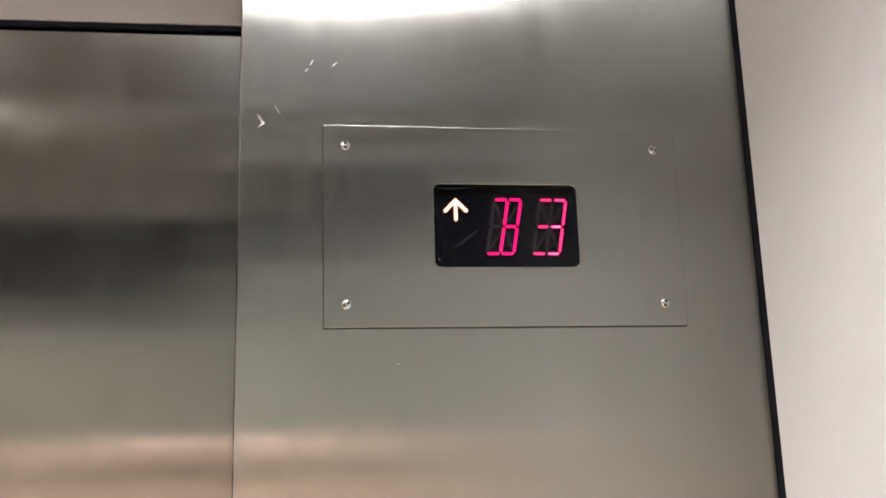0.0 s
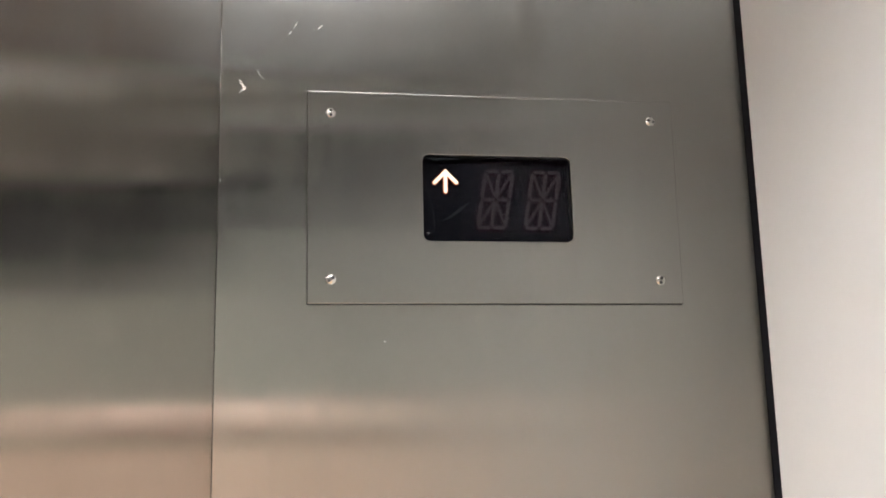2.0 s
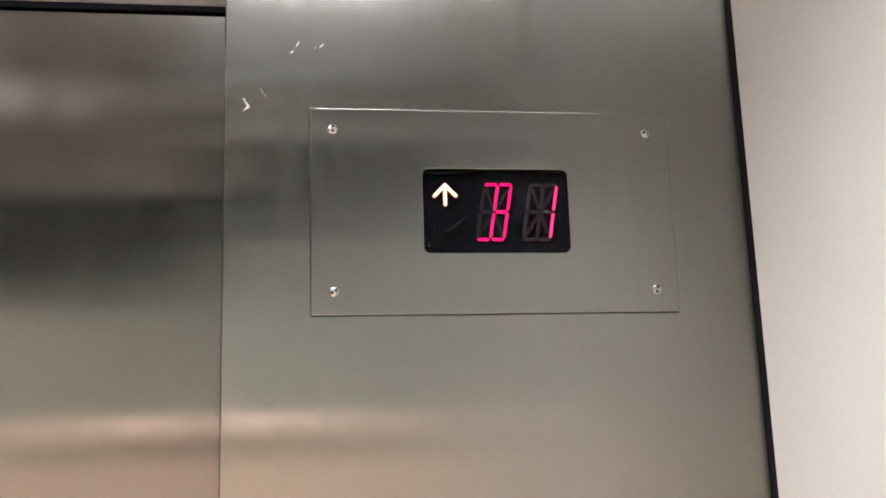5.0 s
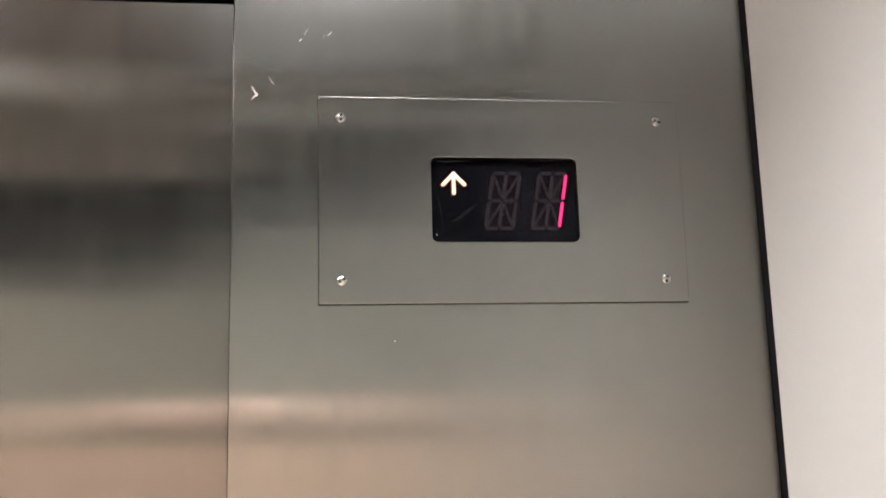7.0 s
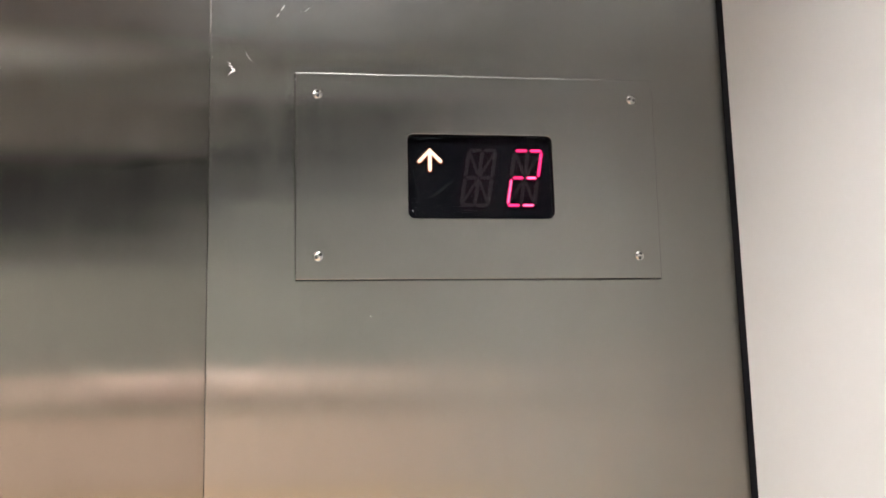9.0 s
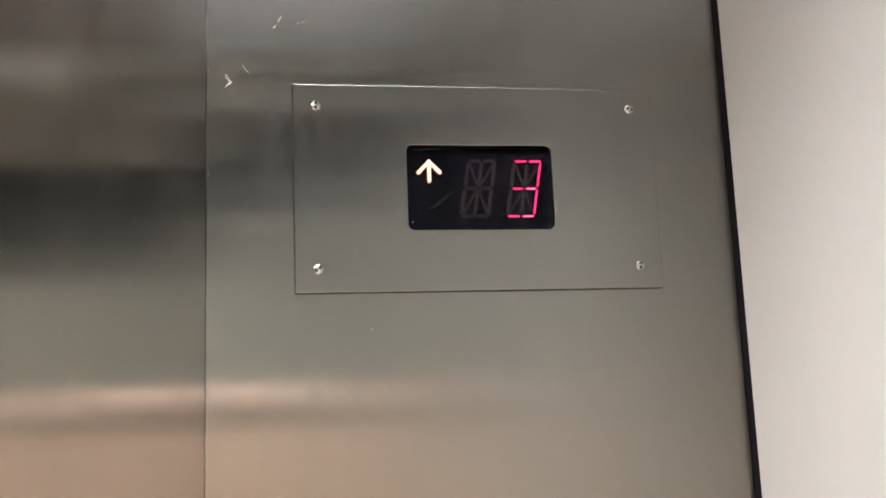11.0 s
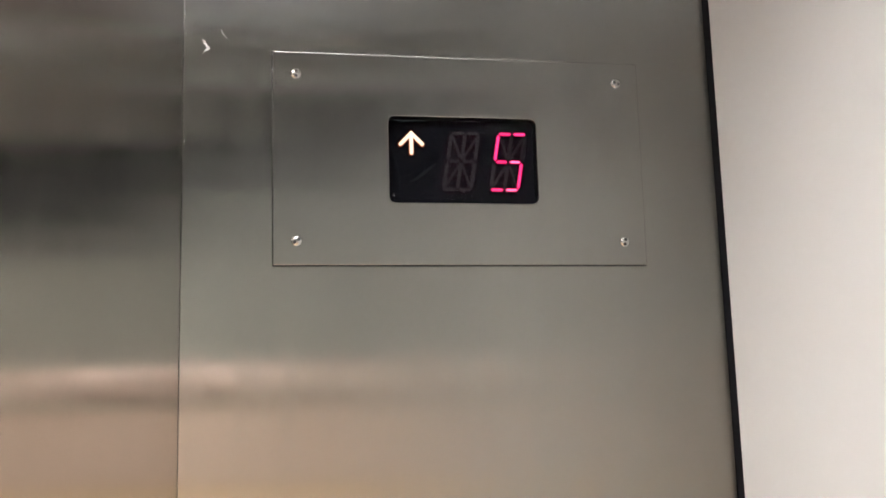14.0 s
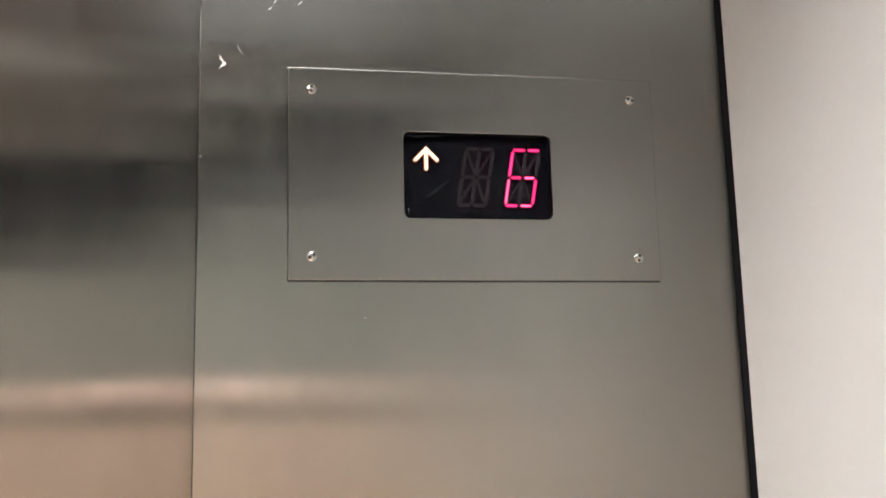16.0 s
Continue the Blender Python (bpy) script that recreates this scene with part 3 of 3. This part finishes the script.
def build_screw(x, z, turn, parent):
    """A domed two-hole security screw."""
    bm = bmesh.new()
    steps, rings, R, H, y0 = 32, 7, 0.0046, 0.0016, -0.0031
    prev = None
    for k in range(rings + 1):
        a = radians(90 * k / rings)
        rr, yy = R * math.cos(a), y0 - H * math.sin(a)
        ring = [bm.verts.new((x, yy, z))] if k == rings else [
            bm.verts.new((x + rr * math.cos(2 * math.pi * i / steps), yy, z + rr * math.sin(2 * math.pi * i / steps))) for i in range(steps)]
        if prev:
            for i in range(steps):
                vs = list(dict.fromkeys([prev[i], prev[(i + 1) % steps], ring[(i + 1) % len(ring)], ring[i % len(ring)]]))
                bm.faces.new(vs)
        prev = ring
    screw = part("screw", bm, SCREW_STEEL, parent, "domed bright security screw", True)
    gap = bmesh.new()
    circle = [[(x + q * math.cos(2 * math.pi * i / 32), z + q * math.sin(2 * math.pi * i / 32)) for i in range(32)] for q in (0.0052, 0.0045)]
    holed_sheet(gap, circle[0], circle[1:], y0 - 0.00025, 0.0002)
    # The black ring paints the shaded gap round the screw head.
    part("head_gap", gap, SOCKET_AND_GAP_BLACK, screw, "dark ring painting the gap round the head")
    for s in (-1, 1):
        hx, hz = x + s * 0.0021 * math.cos(turn), z + s * 0.0021 * math.sin(turn)
        hole = extruded([(hx + 0.0014 * math.cos(2 * math.pi * i / 16), hz + 0.0014 * math.sin(2 * math.pi * i / 16)) for i in range(16)],
                        y0 - H * 1.06, y0 - H * 0.5)
        part("socket", hole, SOCKET_AND_GAP_BLACK, screw, "dark driver hole")
    return screw


def capsule(x0, z0, x1, z1, w):
    a = math.atan2(z1 - z0, x1 - x0)
    out = []
    for cx, cz, s in ((x1, z1, -90), (x0, z0, 90)):
        for k in range(9):
            b = a + radians(s + 180 * k / 8)
            out.append((cx + w / 2 * math.cos(b), cz + w / 2 * math.sin(b)))
    return out


def build_indicator():
    unit = holder("position_indicator", (0.0, 0.0, 1.860))
    tagged(unit, "lift floor indicator with red segment digits on a steel plate", "floor indicator")
    plate = bmesh.new()
    holed_sheet(plate, [(-0.1615, 1.8600), (0.1580, 1.8600), (0.1590, 2.0412), (-0.1618, 2.0420)],
                [rounded(WX0, WZ0, WX1, WZ1, 0.0055)], -0.0034, 0.0022, 0.0009)
    plate = part("faceplate", plate, STEEL_PLATE, unit, "brushed stainless steel faceplate")
    part("scratch", stroke([(-0.1390, 1.8960), (-0.1340, 1.8968), (-0.1290, 1.8974), (-0.1250, 1.8982)], 0.0004, -0.00322, 0.00006), SCRATCH_FAINT, plate, "fine pale scratch")
    part("wipe_mark", extruded(blotch(-0.036, 2.013, 0.008, 0.036), -0.00344, -0.00341), STEEL_SMEAR, plate, "faint wipe mark on the steel")
    for x, z, turn in ((-0.1420, 2.0225, 1.55), (0.1390, 2.0225, -0.33), (-0.1420, 1.8800, 0.6), (0.1390, 1.8800, 1.33)):
        build_screw(x, z, turn, unit)

    # A black strip paints the dark gap along the plate's bottom edge.
    part("gap_shade", box((-0.1612, -0.0011, 1.8593), (0.1578, -0.0002, 1.8625)), SOCKET_AND_GAP_BLACK, unit, "dark strip painting the shaded gap under the plate")
    part("housing", box((WX0 - 0.004, 0.0048, WZ0 - 0.004), (WX1 + 0.004, 0.020, WZ1 + 0.004), 0.0005), BOARD_BLACK, unit, "black display housing")
    frame_bm = bmesh.new()
    holed_sheet(frame_bm, rounded(WX0 - 0.003, WZ0 - 0.003, WX1 + 0.003, WZ1 + 0.003, 0.006), [rounded(WX0 + 0.0006, WZ0 + 0.0006, WX1 - 0.0006, WZ1 - 0.0006, 0.005)], -0.0011, 0.0058)
    part("bezel", frame_bm, BOARD_BLACK, unit, "black inner bezel")
    g = 0.0002
    pane = part("window", extruded(rounded(WX0 + g, WZ0 + g, WX1 - g, WZ1 - g, 0.0053), -0.0020, -0.0012), PANE, unit, "smoked glossy display window")
    pane.visible_shadow = False
    for line, w in (([(-0.0634, 1.9650), (-0.0610, 1.9560), (-0.0580, 1.9450), (-0.0562, 1.9360), (-0.0556, 1.9280), (-0.0560, 1.9230)], 0.0008),
                    ([(-0.0560, 1.9225), (-0.0575, 1.9205), (-0.0600, 1.9215), (-0.0622, 1.9260)], 0.0014),
                    ([(-0.0530, 1.9290), (-0.0528, 1.9360), (-0.0490, 1.9366), (-0.0450, 1.9364)], 0.0007),
                    ([(-0.0480, 1.9310), (-0.0420, 1.9335), (-0.0340, 1.9400), (-0.0250, 1.9470)], 0.0026),
                    ([(-0.0600, 1.9850), (-0.0540, 1.9835), (-0.0440, 1.9848), (-0.0330, 1.9842)], 0.0022)):
        part("smear", stroke(line, w, -0.00201, 0.00005), SMEAR_GREY, pane, "dried smear on the window")
    # A small highlight at the window's corner, painted as a pale stroke.
    part("glint", stroke([(-0.0614, 1.9205), (-0.0606, 1.9188)], 0.0008, -0.00201, 0.00008), SCRATCH_GLINT_PALE, pane, "pale painted glint at the corner")

    # lit arrow
    tip, foot = (-0.0448, 1.9748), (-0.0448, 1.9572)
    strokes = (tip + foot, (-0.0448, 1.9745, -0.0541, 1.9648), (-0.0448, 1.9745, -0.0354, 1.9650))
    head = part("arrow", joined_capsules(strokes, 0.0029, 0.0012, 0.0026), ARROW_LIT, unit, "glowing white up arrow")
    # The arrow's orange halo of light is built as a glowing part.
    part("rim", joined_capsules(strokes, 0.0043, 0.0027, 0.0034), ARROW_HALO, head, "orange halo painted round the arrow")

    # two sixteen-bar digits
    for d, cx in enumerate((DIGIT_X, DIGIT_X + PITCH)):
        w, h = HALF_W + 0.004, HALF_H + 0.004
        outline = [(cx - w - SLANT * h, DIGIT_Z - h), (cx + w - SLANT * h, DIGIT_Z - h), (cx + w + SLANT * h, DIGIT_Z + h), (cx - w + SLANT * h, DIGIT_Z + h)]
        digit = part("digit", extruded(outline, 0.0044, 0.0047), BOARD_BLACK, unit, "slanted sixteen-bar red digit")
        for key, (u0, v0, u1, v1) in SEGMENTS.items():
            a = Vector((cx + u0 * HALF_W + SLANT * v0 * HALF_H, 0, DIGIT_Z + v0 * HALF_H))
            b = Vector((cx + u1 * HALF_W + SLANT * v1 * HALF_H, 0, DIGIT_Z + v1 * HALF_H))
            slim = key in "hjkm"
            gap = 0.0026 if slim else 0.0007
            length, mid = (b - a).length - 2 * gap, (a + b) / 2
            if key in ("a1", "a2", "d1", "d2"):        # the top and foot bars reach out to the digit's corners
                length, mid = length + 0.0010, mid + Vector((0.0005 * (u0 + u1), 0, 0))
            bar = new("segment", segment_mesh(length, 0.0021 if slim else 0.0030, SEGMENT_LIT[2 if d and key in ("e", "g2", "d2") else d]))
            bar.parent = digit
            angle = math.degrees(math.atan2(b.z - a.z, b.x - a.x))
            segment_at[d, key] = bar, pose(mid.x, SEG_Y, mid.z - 1.860, 0, -angle, 0)


def joined_capsules(strokes, width, y0, y1):
    """Rounded bars side by side in depth steps too small to see, joined into one body."""
    bm = bmesh.new()
    for k, (x0, z0, x1, z1) in enumerate(strokes):
        one = extruded(capsule(x0, z0, x1, z1, width), y0 + 0.00003 * k, y1 + 0.00003 * k)
        me = bpy.data.meshes.new("arrow_bar")
        one.to_mesh(me)
        one.free()
        bm.from_mesh(me)
        bpy.data.meshes.remove(me)
    return bm


def motions():
    """Each bar of the digits turns its glowing or its dull face to the front."""
    for (d, key), (bar, rest) in segment_at.items():
        rows, was = [], None
        for t, first, second in READINGS:
            lit = key in GLYPHS[(first, second)[d]].split()
            if was is None:
                rows.append((0.0, rest @ pose(0, 0, 0, 0 if lit else 180, 0, 0)))
            elif lit != was:
                for k, a in enumerate((0, 60, 120, 180) if was else (180, 120, 60, 0)):
                    rows.append((t + k / 30, rest @ pose(0, 0, 0, a, 0, 0)))
            was = lit
        rows.append((16.0, rest @ pose(0, 0, 0, 0 if was else 180, 0, 0)))
        walk(bar, rows)


build_shell()
build_front()
for lamp_x, lamp_y, lamp_r in LAMPS:
    build_downlight(lamp_x, lamp_y, lamp_r)
for oblong in TROFFERS:
    build_troffer(*oblong)
build_indicator()
motions()
